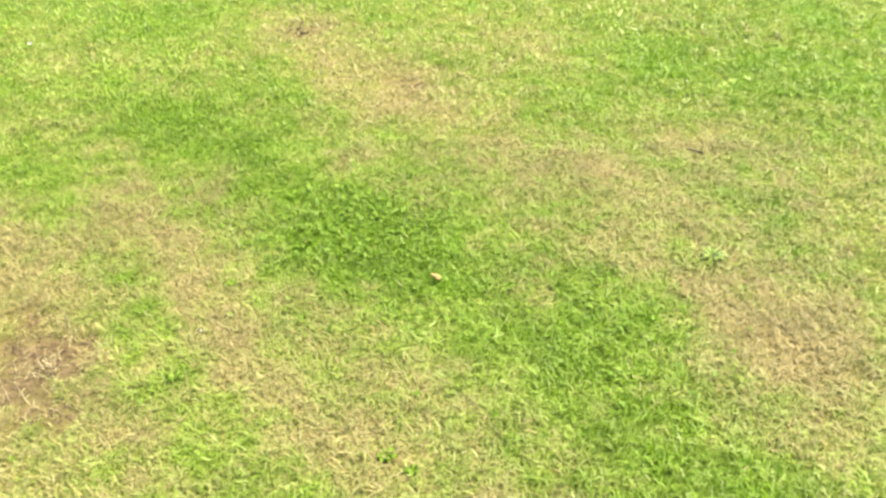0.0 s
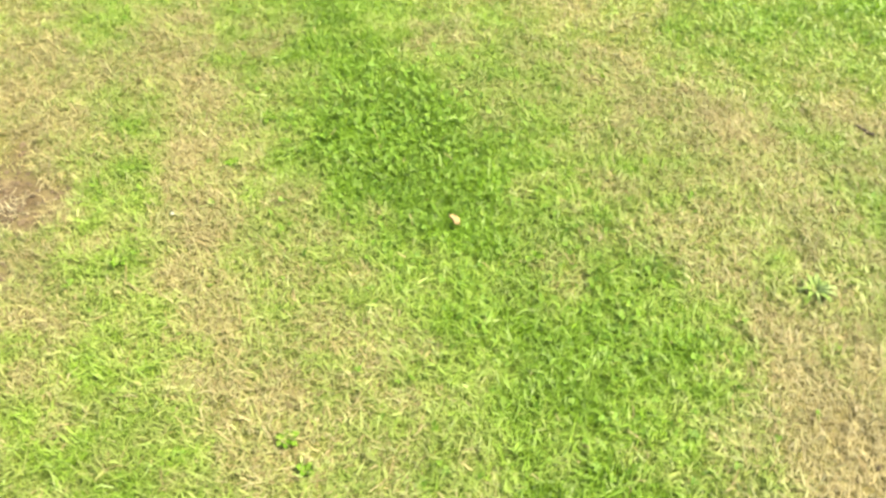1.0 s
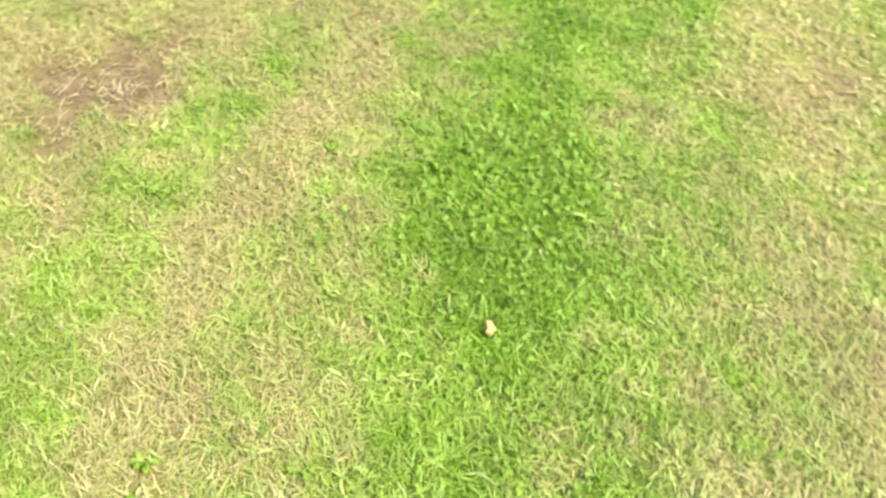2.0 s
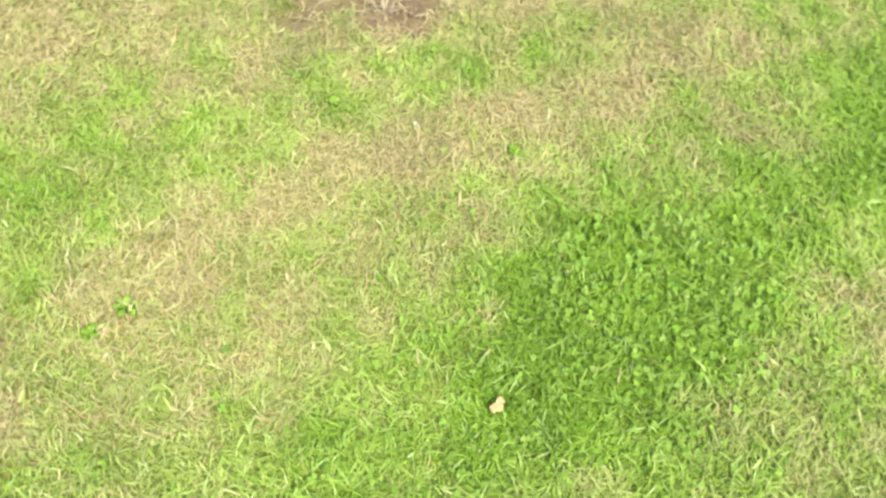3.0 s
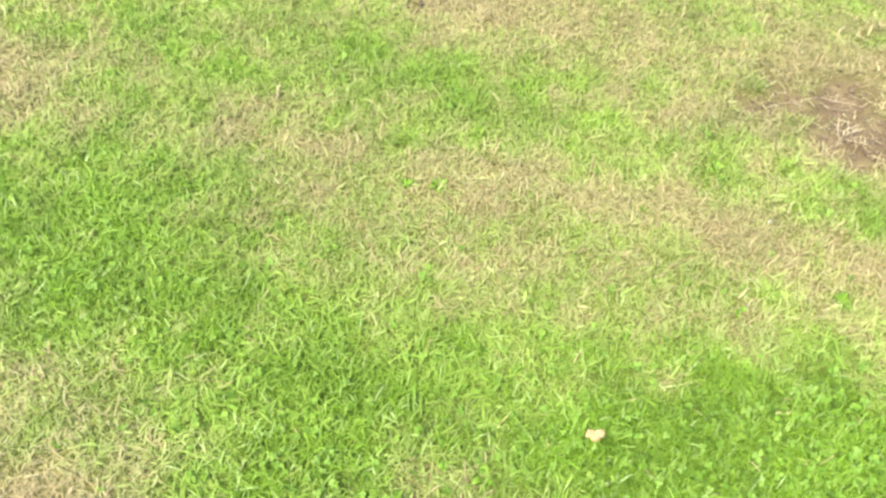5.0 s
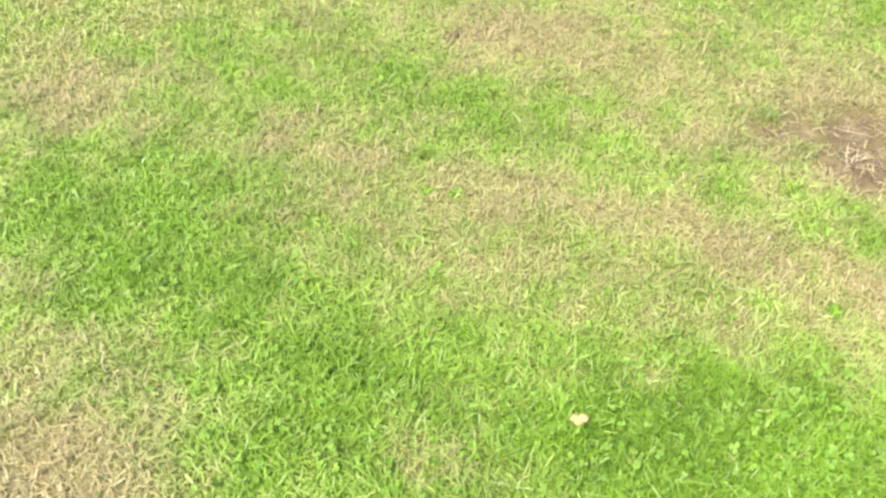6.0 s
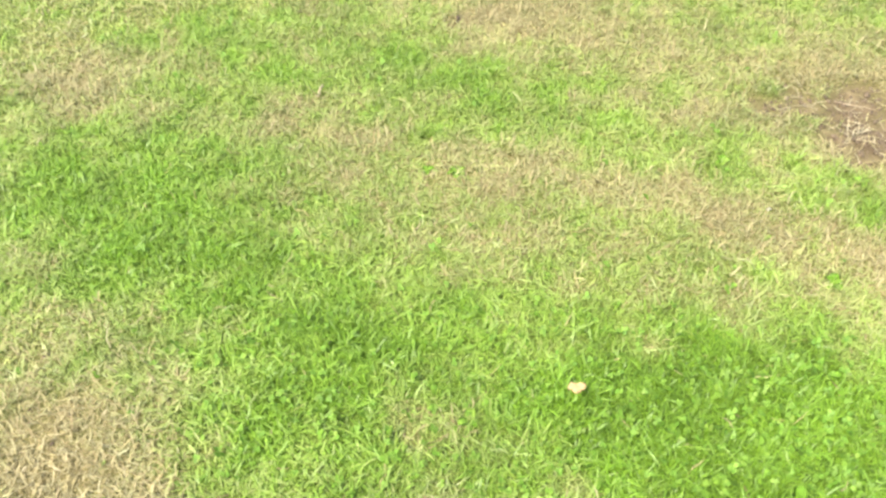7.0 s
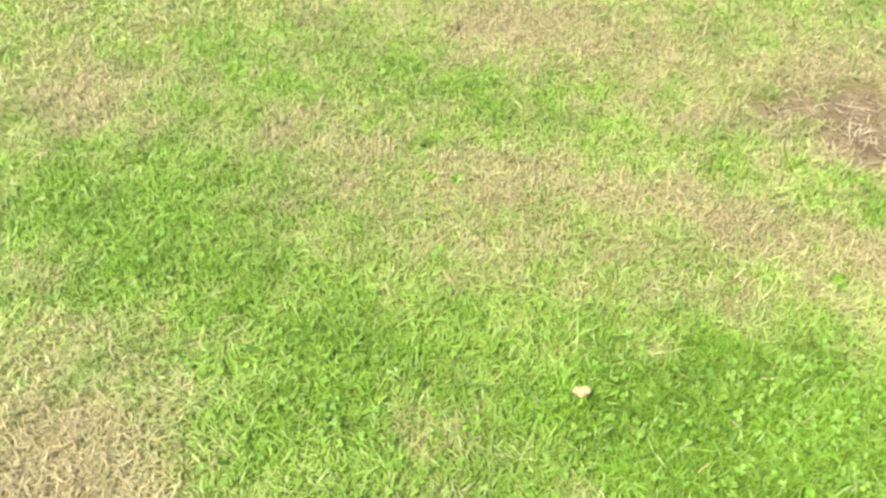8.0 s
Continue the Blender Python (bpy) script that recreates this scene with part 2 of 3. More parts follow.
def part(name, bm, mat, parent=None, label=""):
    me = bpy.data.meshes.new(name)
    bm.to_mesh(me)
    bm.free()
    me.materials.append(mat)
    for f in me.polygons:
        f.use_smooth = True
    ob = new(name, me)
    ob.parent = parent
    return tagged(ob, label)


# ---- the ground: one sheet from the lawn underfoot to the horizon ----
def axis_steps(low, high, step, reach):
    inner = np.arange(low, high + step / 2, step)
    outer, d = [], step
    while sum(outer) < reach:
        outer.append(d)
        d *= 1.35
    out = np.cumsum(outer)
    return np.concatenate([low - out[::-1], inner, high + out])


def build_ground():
    xs, ys = axis_steps(-3.6, 2.8, 0.030, 2500), axis_steps(-0.6, 5.6, 0.030, 2500)
    gx, gy = np.meshgrid(xs, ys, indexing="ij")
    gx, gy = gx.ravel(), gy.ravel()
    verts = np.stack([gx, gy, height(gx, gy)], 1)
    a = (np.arange(len(xs) - 1)[:, None] * len(ys) + np.arange(len(ys) - 1)).ravel()
    quads = np.stack([a, a + len(ys), a + len(ys) + 1, a + 1], 1)
    me = sheet_mesh("ground", verts, quads.ravel(), np.full(len(quads), 4), earth_mat,
                    dry=dryness(gx, gy), bare=bareness(gx, gy), beyond=np.clip(1.25 - 1.6 * thickness(gx, gy), 0, 1))
    return tagged(new("ground", me), "mown garden lawn turf over brown earth", "lawn", kind="structure")


build_ground()


# ---- grass ----
def blades(x, y, lift, length, width, lean, rng, curl):
    """Bent tapering blades: five vertices each, a root quad and a tip triangle."""
    n = len(x)
    turn, z = rng.uniform(0, 2 * np.pi, n), height(x, y) + lift
    side = turn + np.pi / 2 + rng.normal(0, 0.35, n)
    ahead = np.stack([np.cos(turn), np.sin(turn), np.zeros(n)], 1)
    across = np.stack([np.cos(side), np.sin(side), rng.normal(0, 0.25, n)], 1) * (width / 2)[:, None]
    up = np.array([0, 0, 1.0])
    root = np.stack([x, y, z], 1)
    tilt2 = np.clip(lean + curl, 0, 1.62)
    step1 = (ahead * np.sin(lean)[:, None] + up * np.cos(lean)[:, None]) * (0.55 * length)[:, None]
    step2 = (ahead * np.sin(tilt2)[:, None] + up * np.cos(tilt2)[:, None]) * (0.45 * length)[:, None]
    step2 += across * rng.normal(0, 1.1, n)[:, None]
    mid = root + step1
    tip = mid + step2
    verts = np.stack([root - across * 0.8, root + across * 0.8, mid + across, mid - across, tip], 1).reshape(-1, 3)
    base = np.arange(n)[:, None] * 5
    loops = (base + np.array([0, 1, 2, 3, 3, 2, 4])).ravel()
    sizes = np.tile([4, 3], n)
    return verts, loops, sizes


def curled(x, y, z, length, width, lean, rng):
    """Dead strands that bend twice: seven vertices each."""
    n = len(x)
    turn = rng.uniform(0, 2 * np.pi, n)
    tilt = lean
    place = np.stack([x, y, z], 1)
    rows = []
    for k, share in enumerate((0.0, 0.38, 0.34, 0.28)):
        ahead = np.stack([np.cos(turn) * np.sin(tilt), np.sin(turn) * np.sin(tilt), np.cos(tilt)], 1)
        place = place + ahead * (share * length)[:, None]
        across = np.stack([-np.sin(turn), np.cos(turn), rng.normal(0, 0.3, n)], 1) * (width / 2)[:, None]
        rows += [place - across, place + across] if k < 3 else [place]
        turn = turn + rng.normal(0, 0.55, n)
        tilt = np.clip(tilt + rng.normal(0.12, 0.35, n), 0.5, 1.75)
    verts = np.stack(rows, 1).reshape(-1, 3)
    verts[:, 2] = np.maximum(verts[:, 2], np.repeat(z, 7) - 0.003)
    loops = (np.arange(n)[:, None] * 7 + np.array([0, 1, 3, 2, 2, 3, 5, 4, 4, 5, 6])).ravel()
    return verts, loops, np.tile([4, 4, 3], n)


def scatter(rng, x0, x1, y0, y1, per_square_metre):
    n = int((x1 - x0) * (y1 - y0) * per_square_metre)
    return rng.uniform(x0, x1, n), rng.uniform(y0, y1, n)


RINGS = [(-1.7, 1.2, 0.4, 3.1, 1.0), (-2.2, 1.7, -0.1, 3.6, 0.26), (-3.2, 2.6, -1.1, 4.6, 0.11), (-5.0, 4.4, -3.0, 6.6, 0.04), (-10.0, 9.0, -8.0, 12.0, 0.013)]


def turf_places(rng, per_square_metre):
    """Places of blades over the lawn and, for each, how much larger it is than a blade near the path."""
    xs, ys = [], []
    for n, (x0, x1, y0, y1, most) in enumerate(RINGS):
        x, y = scatter(rng, x0, x1, y0, y1, per_square_metre * most)
        keep = rng.rand(len(x)) < thickness(x, y) / most
        if n:
            a0, a1, b0, b1, _ = RINGS[n - 1]
            keep &= ~((x > a0) & (x < a1) & (y > b0) & (y < b1))
        xs.append(x[keep])
        ys.append(y[keep])
    x, y = np.concatenate(xs), np.concatenate(ys)
    return x, y, thickness(x, y) ** -0.32


def build_grass():
    rng = np.random.RandomState(5)
    x, y, big = turf_places(rng, 74000)
    d, b = dryness(x, y), bareness(x, y)
    gap = np.clip(9 * (fractal(x, y, 0.021, 91, 2) - 0.64), 0, 1)
    keep = rng.rand(len(x)) > np.clip(1.7 * b - 0.10, 0, 0.98) + 0.35 * np.clip(d - 0.5, 0, 1) + 0.95 * gap + 0.18 * clover_patch(x, y)
    x, y, big, d, b = x[keep], y[keep], big[keep], d[keep], b[keep]
    n = len(x)
    tuft = fractal(x, y, 0.05, 95, 2)
    lying = rng.rand(n) < 0.18
    length = (0.0255 - 0.0085 * d) * rng.uniform(0.6, 1.4, n) * (0.7 + 0.3 * big) * (0.6 + 0.8 * tuft) * np.where(lying, 1.25, 1.0)
    width = rng.uniform(0.0014, 0.0029, n) * big * np.where(rng.rand(n) < 0.12, 1.5, 1.0)
    lean = np.where(lying, rng.normal(1.25, 0.15, n), np.clip(rng.normal(0.70 + 0.45 * d, 0.36, n), 0.05, 1.45))
    lift = np.where(lying, rng.uniform(0.004, 0.016, n), -0.002)
    verts, loops, sizes = blades(x, y, lift, length, width, lean, rng, rng.normal(0.22, 0.28, n))
    patch = fractal(x, y, 0.035, 97, 2) - 0.5
    tone = np.clip(d + 0.20 * patch + 0.35 * b + rng.normal(0, 0.06, n) + 0.16 * (rng.rand(n) < 0.05 + 0.12 * d), 0, 1)
    pale = np.clip(0.52 + 0.9 * (fractal(x, y, 0.11, 99, 3) - 0.5) + rng.normal(0, 0.13, n) + 0.10 * lying, 0, 1)
    along = np.tile([0.06, 0.06, 0.0, 0.0, 0.05], n)
    me = sheet_mesh("lawn_grass", verts, loops, sizes, grass_mat, dry=np.clip(np.repeat(tone, 5) + along, 0, 1), pale=np.repeat(pale, 5))
    tagged(new("lawn_grass", me), "short green lawn grass with yellowed patches", "grass", kind="stuff")


def build_straw():
    rng = np.random.RandomState(6)
    x, y, big = turf_places(rng, 17000)
    d, b = dryness(x, y), bareness(x, y)
    keep = rng.rand(len(x)) < np.clip(1.7 * d - 0.55, 0.008, 1) * np.clip(1.05 - 1.4 * b, 0.04, 1)
    x, y, big, d = x[keep], y[keep], big[keep], d[keep]
    n = len(x)
    length = 0.012 + 0.044 * rng.beta(1.3, 1.7, n) * (0.7 + 0.3 * big)
    width = rng.uniform(0.0013, 0.0026, n) * big
    lean = np.clip(rng.normal(1.15, 0.22, n), 0.3, 1.5)
    z = height(x, y) + rng.uniform(0.001, 0.012, n)
    verts, loops, sizes = curled(x, y, z, length, width, lean, rng)
    tone = np.clip(rng.normal(0.45, 0.27, n), 0, 1)
    pale = np.clip(rng.normal(0.45, 0.19, n) + 0.5 * (fractal(x, y, 0.08, 99, 3) - 0.5), 0, 1)
    me = sheet_mesh("dry_straw", verts, loops, sizes, straw_mat, dry=np.repeat(tone, 7), pale=np.repeat(pale, 7))
    tagged(new("dry_straw", me), "matted pale straw of dead grass in the lawn", "dry grass", kind="stuff")


def clover_patch(x, y):
    """1 in the middle of the lush spot that clover has taken over."""
    return np.exp(-((((x + 0.38) / 0.36) ** 2 + ((y - 2.50) / 0.30) ** 2) ** 1.3))


def build_clover():
    """Small three-part leaves held flat just above the grass, where the lawn is lush."""
    rng = np.random.RandomState(7)
    x, y = scatter(rng, -1.8, 1.4, 0.2, 3.6, 4200)
    d = dryness(x, y)
    patch = clover_patch(x, y)
    others = np.exp(-(((x - 0.1) / 0.5) ** 2 + ((y - 2.15) / 0.3) ** 2)) + 0.5 * np.exp(-(((x - 0.5) / 0.3) ** 2 + ((y - 1.9) / 0.3) ** 2))
    keep = rng.rand(len(x)) < np.clip(0.42 - d, 0, 0.5) * 0.40 + np.maximum(0.60 * patch, 0.25 * others) * np.clip(1.0 - d, 0, 1)
    x, y, patch = x[keep], y[keep], patch[keep]
    n = len(x)
    z = height(x, y) + rng.uniform(0.006, 0.024, n)
    size, turn = rng.uniform(0.0024, 0.0046, n) * (1 + 0.15 * patch), rng.uniform(0, 2 * np.pi, n)
    tip_x, tip_y = rng.normal(0, 0.65, n), rng.normal(0, 0.65, n)
    ring = np.array([[0.0, 0.0], [0.75, -0.85], [1.45, -1.0], [1.95, -0.45], [1.80, 0.0], [1.95, 0.45], [1.45, 1.0], [0.75, 0.85]])
    verts, tones = [], []
    for k in range(3):
        a = turn + k * 2 * np.pi / 3 + rng.normal(0, 0.12, n)
        c, s = np.cos(a)[:, None], np.sin(a)[:, None]
        px = (ring[:, 0] * c - ring[:, 1] * s) * size[:, None]
        py = (ring[:, 0] * s + ring[:, 1] * c) * size[:, None]
        cup = np.abs(ring[:, 1]) * 0.45 * size[:, None]
        pz = px * tip_x[:, None] + py * tip_y[:, None] + cup
        verts.append(np.stack([px + x[:, None], py + y[:, None], pz + z[:, None]], 2))
        tones.append(np.clip(rng.normal(0.45, 0.22, n), 0, 1))
    verts = np.concatenate(verts).reshape(-1, 3)
    m = 3 * n
    loops = (np.arange(m)[:, None] * 8 + np.array([0, 1, 2, 3, 4, 0, 4, 5, 6, 7])).ravel()
    me = sheet_mesh("clover", verts, loops, np.full(2 * m, 5), clover_mat, dry=np.repeat(np.concatenate(tones), 8), pale=np.repeat(np.clip(rng.normal(0.5, 0.2, m), 0, 1), 8))
    tagged(new("clover", me), "small bright green clover leaves among the grass", "clover", kind="stuff")


def build_crumbs():
    """Loose earth on the bare patches."""
    rng = np.random.RandomState(8)
    x, y = scatter(rng, -1.5, 1.1, 0.6, 4.7, 16000)
    b = bareness(x, y)
    keep = rng.rand(len(x)) < np.clip(b - 0.15, 0, 1)
    x, y = x[keep], y[keep]
    n = len(x)
    size = 0.0015 + 0.0075 * rng.rand(n) ** 4
    shape = np.array([[1, 0, 0], [0, 1, 0], [-1, 0, 0], [0, -1, 0], [0, 0, 0.8], [0, 0, -0.6], [0.7, 0.7, 0.45], [-0.7, -0.7, 0.4]])
    v = shape[None] * size[:, None, None] * rng.uniform(0.6, 1.3, (n, 8, 1)) + rng.normal(0, 0.12, (n, 8, 3)) * size[:, None, None]
    v += np.stack([x, y, height(x, y) + 0.3 * size], 1)[:, None]
    faces = np.array([0, 6, 4, 6, 1, 4, 1, 2, 4, 2, 7, 4, 7, 3, 4, 3, 0, 4, 0, 1, 6, 0, 5, 1, 1, 5, 2, 2, 5, 7, 7, 5, 3, 3, 5, 0])
    loops = (np.arange(n)[:, None] * 8 + faces).ravel()
    me = sheet_mesh("soil_crumbs", v.reshape(-1, 3), loops, np.full(12 * n, 3), crumb_mat, smooth=False)
    tagged(new("soil_crumbs", me), "loose brown earth crumbs on a worn bare patch", "soil", kind="stuff")


build_grass()
build_straw()
build_clover()
build_crumbs()


# ---- single plants and small things lying in the grass ----
def leaf_bm(length, width, rise, droop, rng, notch=0.0, segments=7):
    """A broad leaf with a sunk midrib, rising from the crown and drooping at its tip."""
    bm = bmesh.new()
    rows = []
    for k in range(segments + 1):
        s = k / segments
        w = width * 0.5 * (math.sin(math.pi * min(1, 0.10 + 0.9 * s)) ** 0.8 + 0.10 * (1 - s)) * (1 - notch * (k % 2))
        px, pz = length * s, rise * math.sin(math.pi * 0.5 * s) - droop * s**3
        row = []
        for side in (-1, -0.5, 0, 0.5, 1):
            row.append(bm.verts.new((px - abs(side) * 0.05 * length, side * w, pz + 0.18 * w * abs(side) + rng.uniform(-1, 1) * 0.03 * width)))
        rows.append(row)
    for a, b in zip(rows, rows[1:]):
        for k in range(4):
            bm.faces.new((a[k], b[k], b[k + 1], a[k + 1]))
    bmesh.ops.solidify(bm, geom=bm.faces[:], thickness=0.0006)
    return bm


def weed(x, y, leaves, length, width, rise, seed, label, notch=0.0, name="broadleaf_weed", category="weed", mat=weed_mat):
    rng = random.Random(seed)
    plant = new(name)
    plant.location = (x, y, float(height(x, y)))
    for k in range(leaves):
        a = 360 * k / leaves + rng.uniform(-18, 18)
        size = rng.uniform(0.75, 1.15)
        leaf = part("leaf", leaf_bm(length * size, width * size, rise * rng.uniform(0.8, 1.2), rise * 0.5, rng, notch), mat, plant)
        leaf.matrix_basis = pose(0, 0, 0.007, 0, 0, a)
    return tagged(plant, label, category)


ROSETTE = "pale green dandelion rosette with upright narrow leaves in the lawn"
BROAD = "bright green broad-leaved weed flat in yellowed grass"
LONE = "yellowish broad weed leaves among lush grass"
weed(0.772, 2.296, 14, 0.048, 0.015, 0.022, 1, ROSETTE, 0.35, "dandelion", "weed", pale_leaf_mat)
weed(-0.685, 2.115, 5, 0.026, 0.018, 0.012, 2, BROAD)
weed(-0.090, 1.455, 6, 0.030, 0.019, 0.012, 3, BROAD, 0.15)
weed(-0.020, 1.415, 4, 0.024, 0.016, 0.011, 4, BROAD, 0.15)
weed(0.160, 2.125, 3, 0.026, 0.020, 0.014, 5, LONE)
weed(-0.715, 2.325, 5, 0.030, 0.020, 0.014, 6, BROAD)
weed(-0.520, 2.315, 2, 0.024, 0.020, 0.016, 7, LONE)
weed(-0.300, 2.500, 3, 0.034, 0.024, 0.018, 8, LONE)
weed(-0.185, 2.410, 2, 0.026, 0.022, 0.017, 9, LONE)
weed(-0.700, 1.690, 5, 0.024, 0.015, 0.014, 10, BROAD)


def clover_sprig(x, y, size, seed):
    """A clover leaf of three notched leaflets on a short leaning stem."""
    rng = random.Random(seed)
    plant = new("clover_sprig")
    plant.location = (x, y, float(height(x, y)))
    top = Vector((rng.uniform(-1, 1) * 0.006, rng.uniform(-1, 1) * 0.006, 0.018))
    bm = bmesh.new()
    rings = [[bm.verts.new(top * s + Vector((0.0009 * math.cos(a), 0.0009 * math.sin(a), 0))) for a in (0, 1.57, 3.14, 4.71)] for s in (0, 0.5, 1)]
    for a, b in zip(rings, rings[1:]):
        for k in range(4):
            bm.faces.new((a[k], a[(k + 1) % 4], b[(k + 1) % 4], b[k]))
    part("stem", bm, sprig_mat, plant)
    outline = [(0.0, 0.0), (0.6, -0.7), (1.25, -1.0), (1.8, -0.75), (2.0, -0.3), (1.85, 0.0), (2.0, 0.3), (1.8, 0.75), (1.25, 1.0), (0.6, 0.7)]
    for k in range(3):
        bm = bmesh.new()
        rib = [bm.verts.new((size * u, 0, -0.10 * size)) for u in (0.5, 1.2)]
        rim = [bm.verts.new((size * u, size * v, size * (0.30 * abs(v) + 0.04 * rng.uniform(-1, 1)))) for u, v in outline]
        for a, b in zip(rim, rim[1:] + rim[:1]):
            middle = rib[0] if (a.co.x + b.co.x) < 1.9 * size else rib[1]
            bm.faces.new((middle, a, b))
        bm.faces.new((rib[0], rim[2], rib[1]))
        bm.faces.new((rib[0], rib[1], rim[8]))
        leaflet = part("leaflet", bm, sprig_mat, plant)
        leaflet.matrix_basis = pose(top.x, top.y, top.z, 0, rng.uniform(-38, 12), 120 * k + seed * 37 + rng.uniform(-9, 9))
    return tagged(plant, "bright green clover leaf standing among lawn grass", "clover", group="clover sprigs in the lawn")


# Single clover leaves that stand out of the turf: x, y, size.
SPRIGS = [
    (-0.297, 2.350, 0.0046), (-0.210, 2.280, 0.0042), (-0.517, 2.309, 0.0037), (-0.440, 2.390, 0.0043), (0.058, 2.039, 0.0040),
    (-0.130, 2.370, 0.0042), (-0.220, 2.410, 0.0046), (-0.290, 2.430, 0.0040), (0.600, 1.849, 0.0037), (0.929, 1.235, 0.0045),
    (-0.849, 1.846, 0.0038), (-0.430, 2.410, 0.0040), (-0.988, 1.385, 0.0038), (-0.680, 1.723, 0.0035), (0.430, 1.860, 0.0038),
]
for number, (px, py, size) in enumerate(SPRIGS):
    clover_sprig(px, py, size, number + 1)


def clover_bed(count):
    """More leaves of the same kind, scattered through the spot that clover has taken over and the lush strip beside it."""
    rng = random.Random(77)
    kinds = [clover_sprig(-0.38 + 0.05 * k, 2.47 + 0.02 * (k % 3), 0.0028 + 0.0003 * k, 40 + k) for k in range(6)]
    while count > 0:
        px, py = rng.gauss(-0.33, 0.26), rng.gauss(2.42, 0.20)
        if rng.random() < 0.25:
            px, py = rng.uniform(-0.2, 0.8), rng.uniform(1.2, 2.3)
        if float(dryness(px, py)) < 0.34:
            copy_thing(rng.choice(kinds), pose(px, py, float(height(px, py)) + rng.uniform(-0.004, 0.003), rng.uniform(-16, 16), rng.uniform(-16, 16), rng.uniform(0, 360)))
            count -= 1


clover_bed(90)


def straw_tuft(x, y, strands, spread, seed, label):
    """A raked-up wisp of pale dead grass."""
    rng = np.random.RandomState(seed)
    px, py = rng.normal(0, spread, strands), rng.normal(0, spread * 0.7, strands)
    verts, loops, sizes = curled(px, py, rng.uniform(0.0, 0.012, strands), rng.uniform(0.03, 0.07, strands), rng.uniform(0.0014, 0.0026, strands), rng.normal(1.3, 0.15, strands), rng)
    me = sheet_mesh("straw_tuft", verts, loops, sizes, bleached_mat, dry=np.repeat(rng.uniform(0.5, 1.0, strands), 7), pale=np.repeat(rng.uniform(0.2, 0.75, strands), 7))
    ob = new("straw_tuft", me)
    ob.location = (x, y, float(height(x, y)) + 0.002)
    return tagged(ob, label, "straw", kind="stuff")


straw_tuft(-1.072, 1.733, 22, 0.013, 1, "pale wisp of dead straw on the bare earth")
straw_tuft(-1.12, 1.65, 22, 0.075, 2, "thin scatter of dead straw on the bare earth")
straw_tuft(-1.06, 1.77, 22, 0.075, 3, "thin scatter of dead straw on the bare earth")
straw_tuft(-1.03, 1.56, 12, 0.045, 4, "thin scatter of dead straw on the bare earth")


def biscuit(x, y, turn):
    """A broken, lumpy piece of pale biscuit."""
    bm = bmesh.new()
    for dx, dy, r in ((-0.0085, 0.002, 0.0085), (0.0085, 0.0025, 0.0080), (0.000, -0.003, 0.0085), (-0.002, -0.008, 0.0045)):
        m = pose(dx, dy, 0, 0, 0, 3000 * r) @ Matrix.Diagonal((r * 1.05, r * 0.85, r * 0.62, 1))
        bmesh.ops.create_icosphere(bm, subdivisions=3, radius=1.0, matrix=m)
    for v in bm.verts:
        v.co += noise.noise_vector(v.co * 140) * 0.0032 + noise.noise_vector(v.co * 420) * 0.0014
    ob = part("biscuit_piece", bm, biscuit_mat)
    ob.matrix_basis = pose(x, y, float(height(x, y)) + 0.030, 12, -8, turn)
    return tagged(ob, "broken pale yellow biscuit piece lying on the grass", "biscuit")


biscuit(-0.054, 2.149, 150)


def petal(x, y, z, turn, size, tilt):
    bm = bmesh.new()
    rows = []
    for k in range(6):
        s = k / 5
        w = 0.42 * size * math.sin(math.pi * (0.12 + 0.8 * s)) ** 0.7
        rows.append([bm.verts.new((size * (s - 0.5), side * w, 0.12 * size * (side * side - s * s))) for side in (-1, 0, 1)])
    for a, b in zip(rows, rows[1:]):
        for k in range(2):
            bm.faces.new((a[k], b[k], b[k + 1], a[k + 1]))
    bmesh.ops.solidify(bm, geom=bm.faces[:], thickness=0.0008)
    ob = part("white_petal", bm, petal_mat)
    ob.matrix_basis = pose(x, y, float(height(x, y)) + z, tilt, tilt * 0.5, turn)
    return tagged(ob, "small white petal caught in the grass", "petal", group="fallen petals")


petal(-0.695, 1.880, 0.016, 20, 0.011, 12)
petal(0.86, 3.60, 0.030, 70, 0.030, 62)
petal(-2.51, 4.20, 0.022, 15, 0.026, 15)


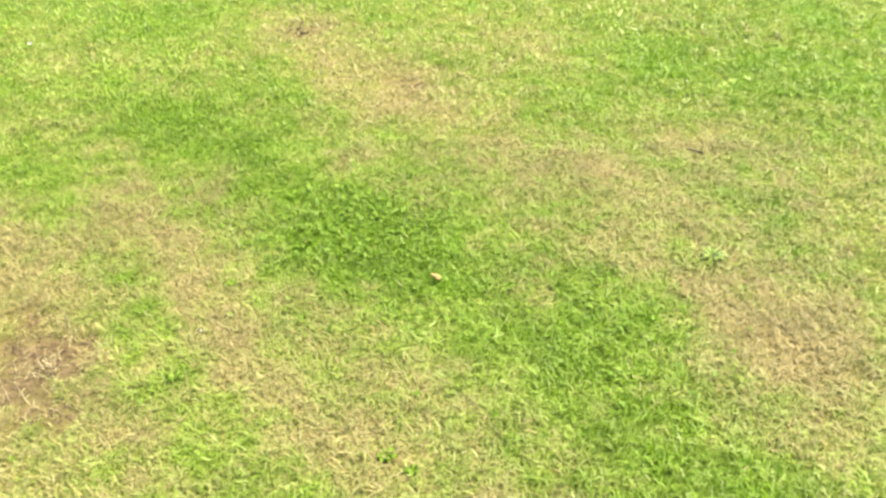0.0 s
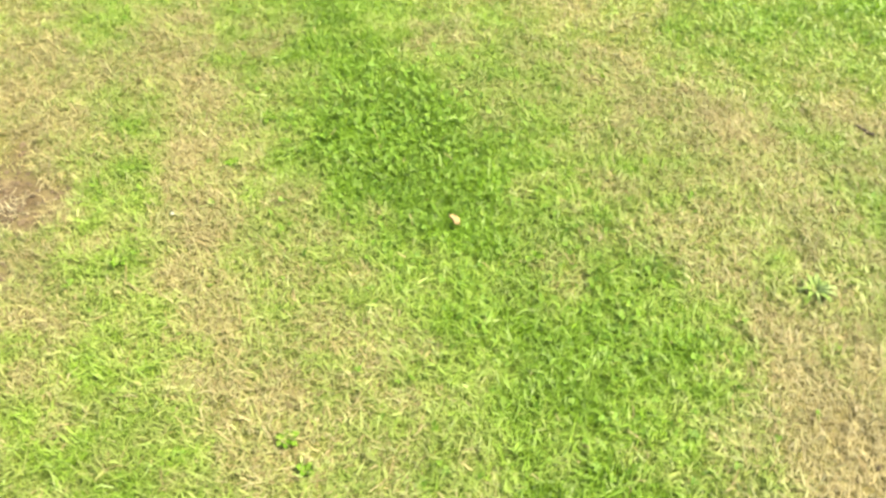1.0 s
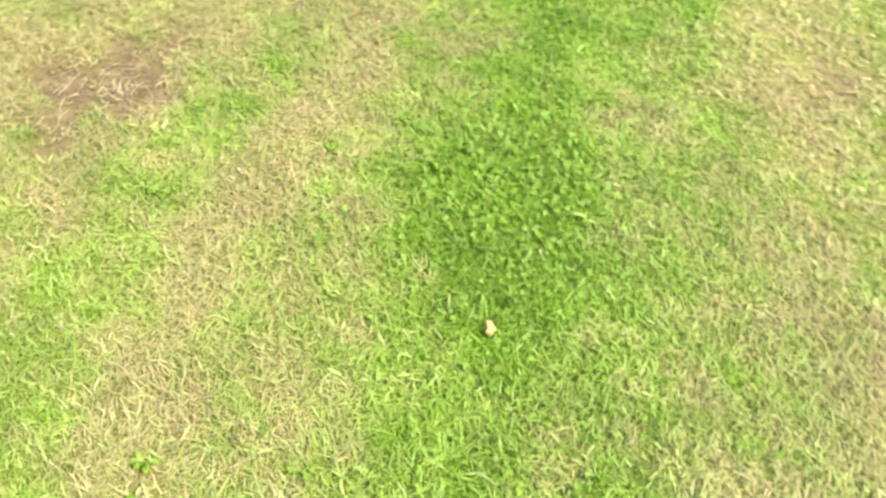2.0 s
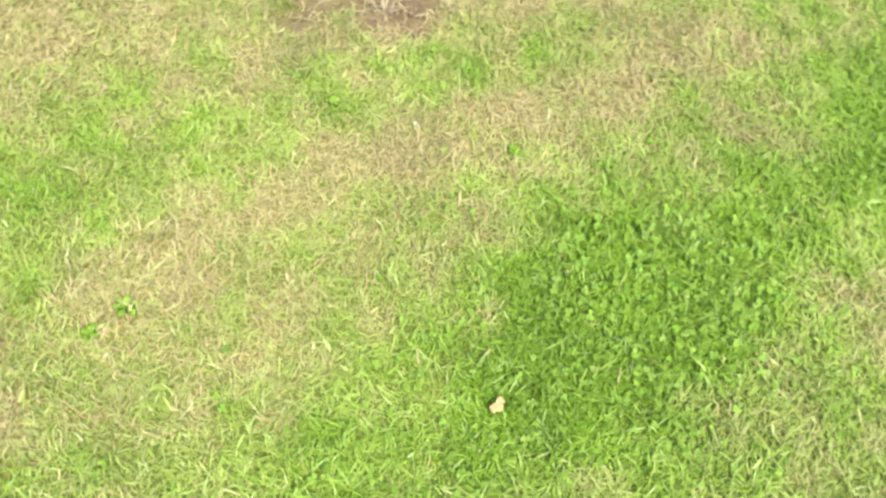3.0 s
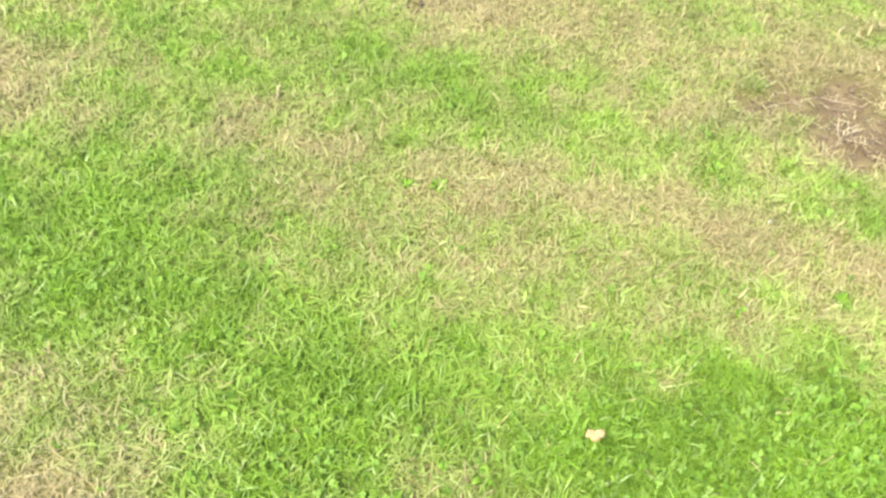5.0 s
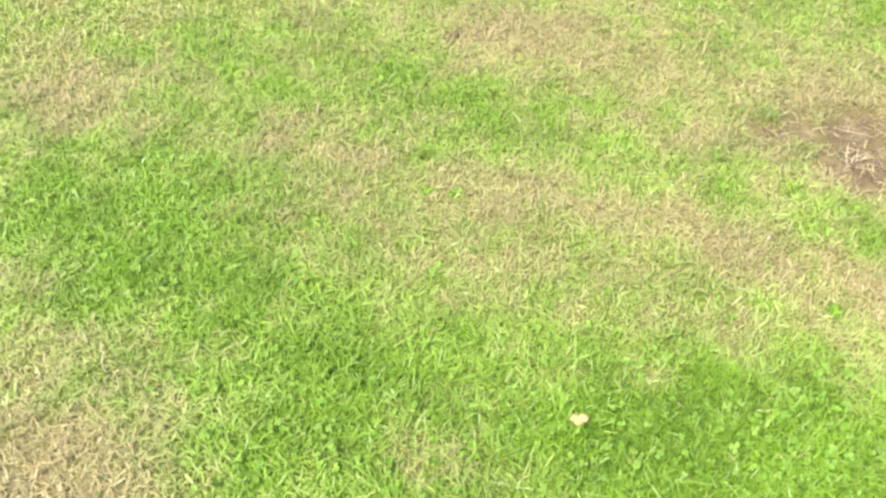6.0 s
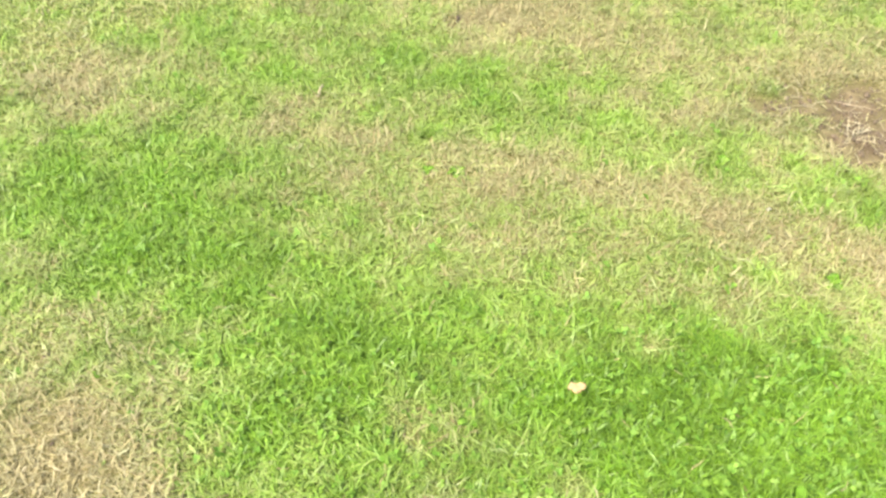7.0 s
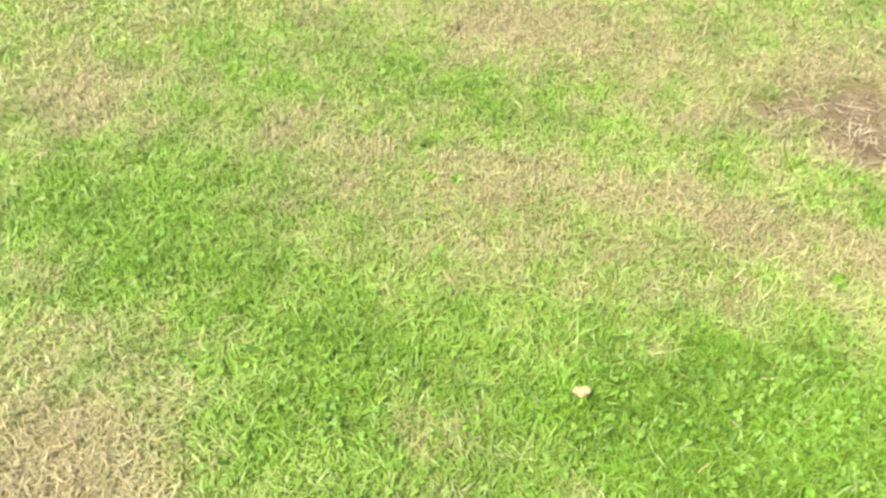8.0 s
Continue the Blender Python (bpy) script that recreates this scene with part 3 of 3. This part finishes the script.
def stalk(x, y, length, radius, turn, mat, name, label, category, seed, lift):
    """A thin crooked stem with a knot, lying on the turf."""
    rng = random.Random(seed)
    bm = bmesh.new()
    rings = []
    for k in range(9):
        s = k / 8
        r = radius * (1 - 0.45 * s) * (1.35 if k == 3 else 1)
        cx, cy, cz = length * (s - 0.5), rng.uniform(-1, 1) * radius * 1.5, rng.uniform(0, 1) * radius
        rings.append([bm.verts.new((cx, cy + r * math.cos(a), cz + r * math.sin(a))) for a in (0, 1.047, 2.094, 3.142, 4.189, 5.236)])
    for a, b in zip(rings, rings[1:]):
        for k in range(6):
            bm.faces.new((a[k], a[(k + 1) % 6], b[(k + 1) % 6], b[k]))
    bm.faces.new(rings[0][::-1])
    bm.faces.new(rings[-1])
    ob = part(name, bm, mat)
    ob.matrix_basis = pose(x, y, float(height(x, y)) + lift, 0, rng.uniform(-4, 4), turn)
    return tagged(ob, label, category)


DARK = "short dark dead twig lying in the grass"
PALE = "bleached straw stalk lying on bare earth"
stalk(-0.364, 0.787, 0.035, 0.004, 60, twig_mat, "twig", DARK, "twig", 1, 0.012)
stalk(0.815, 2.985, 0.06, 0.005, 150, twig_mat, "twig", DARK, "twig", 2, 0.012)
stalk(-1.157, 1.63, 0.105, 0.0011, 133, stick_mat, "straw_stalk", PALE, "stalk", 3, 0.008)
stalk(-1.10, 1.73, 0.06, 0.0008, 20, stick_mat, "straw_stalk", PALE, "stalk", 4, 0.008)
stalk(-1.03, 1.66, 0.08, 0.0008, 100, stick_mat, "straw_stalk", PALE, "stalk", 5, 0.008)
stalk(0.133, 0.984, 0.05, 0.0025, 60, stick_mat, "straw_stalk", "pale dry stalk lying across the grass", "stalk", 6, 0.022)
stalk(-1.02, 4.34, 0.05, 0.006, 20, twig_mat, "twig", DARK, "twig", 7, 0.012)
stalk(-1.07, 4.40, 0.04, 0.005, 75, twig_mat, "twig", DARK, "twig", 8, 0.012)
stalk(-1.89, 4.88, 0.06, 0.003, 70, stick_mat, "straw_stalk", "pale dry stalk lying across the grass", "stalk", 9, 0.028)
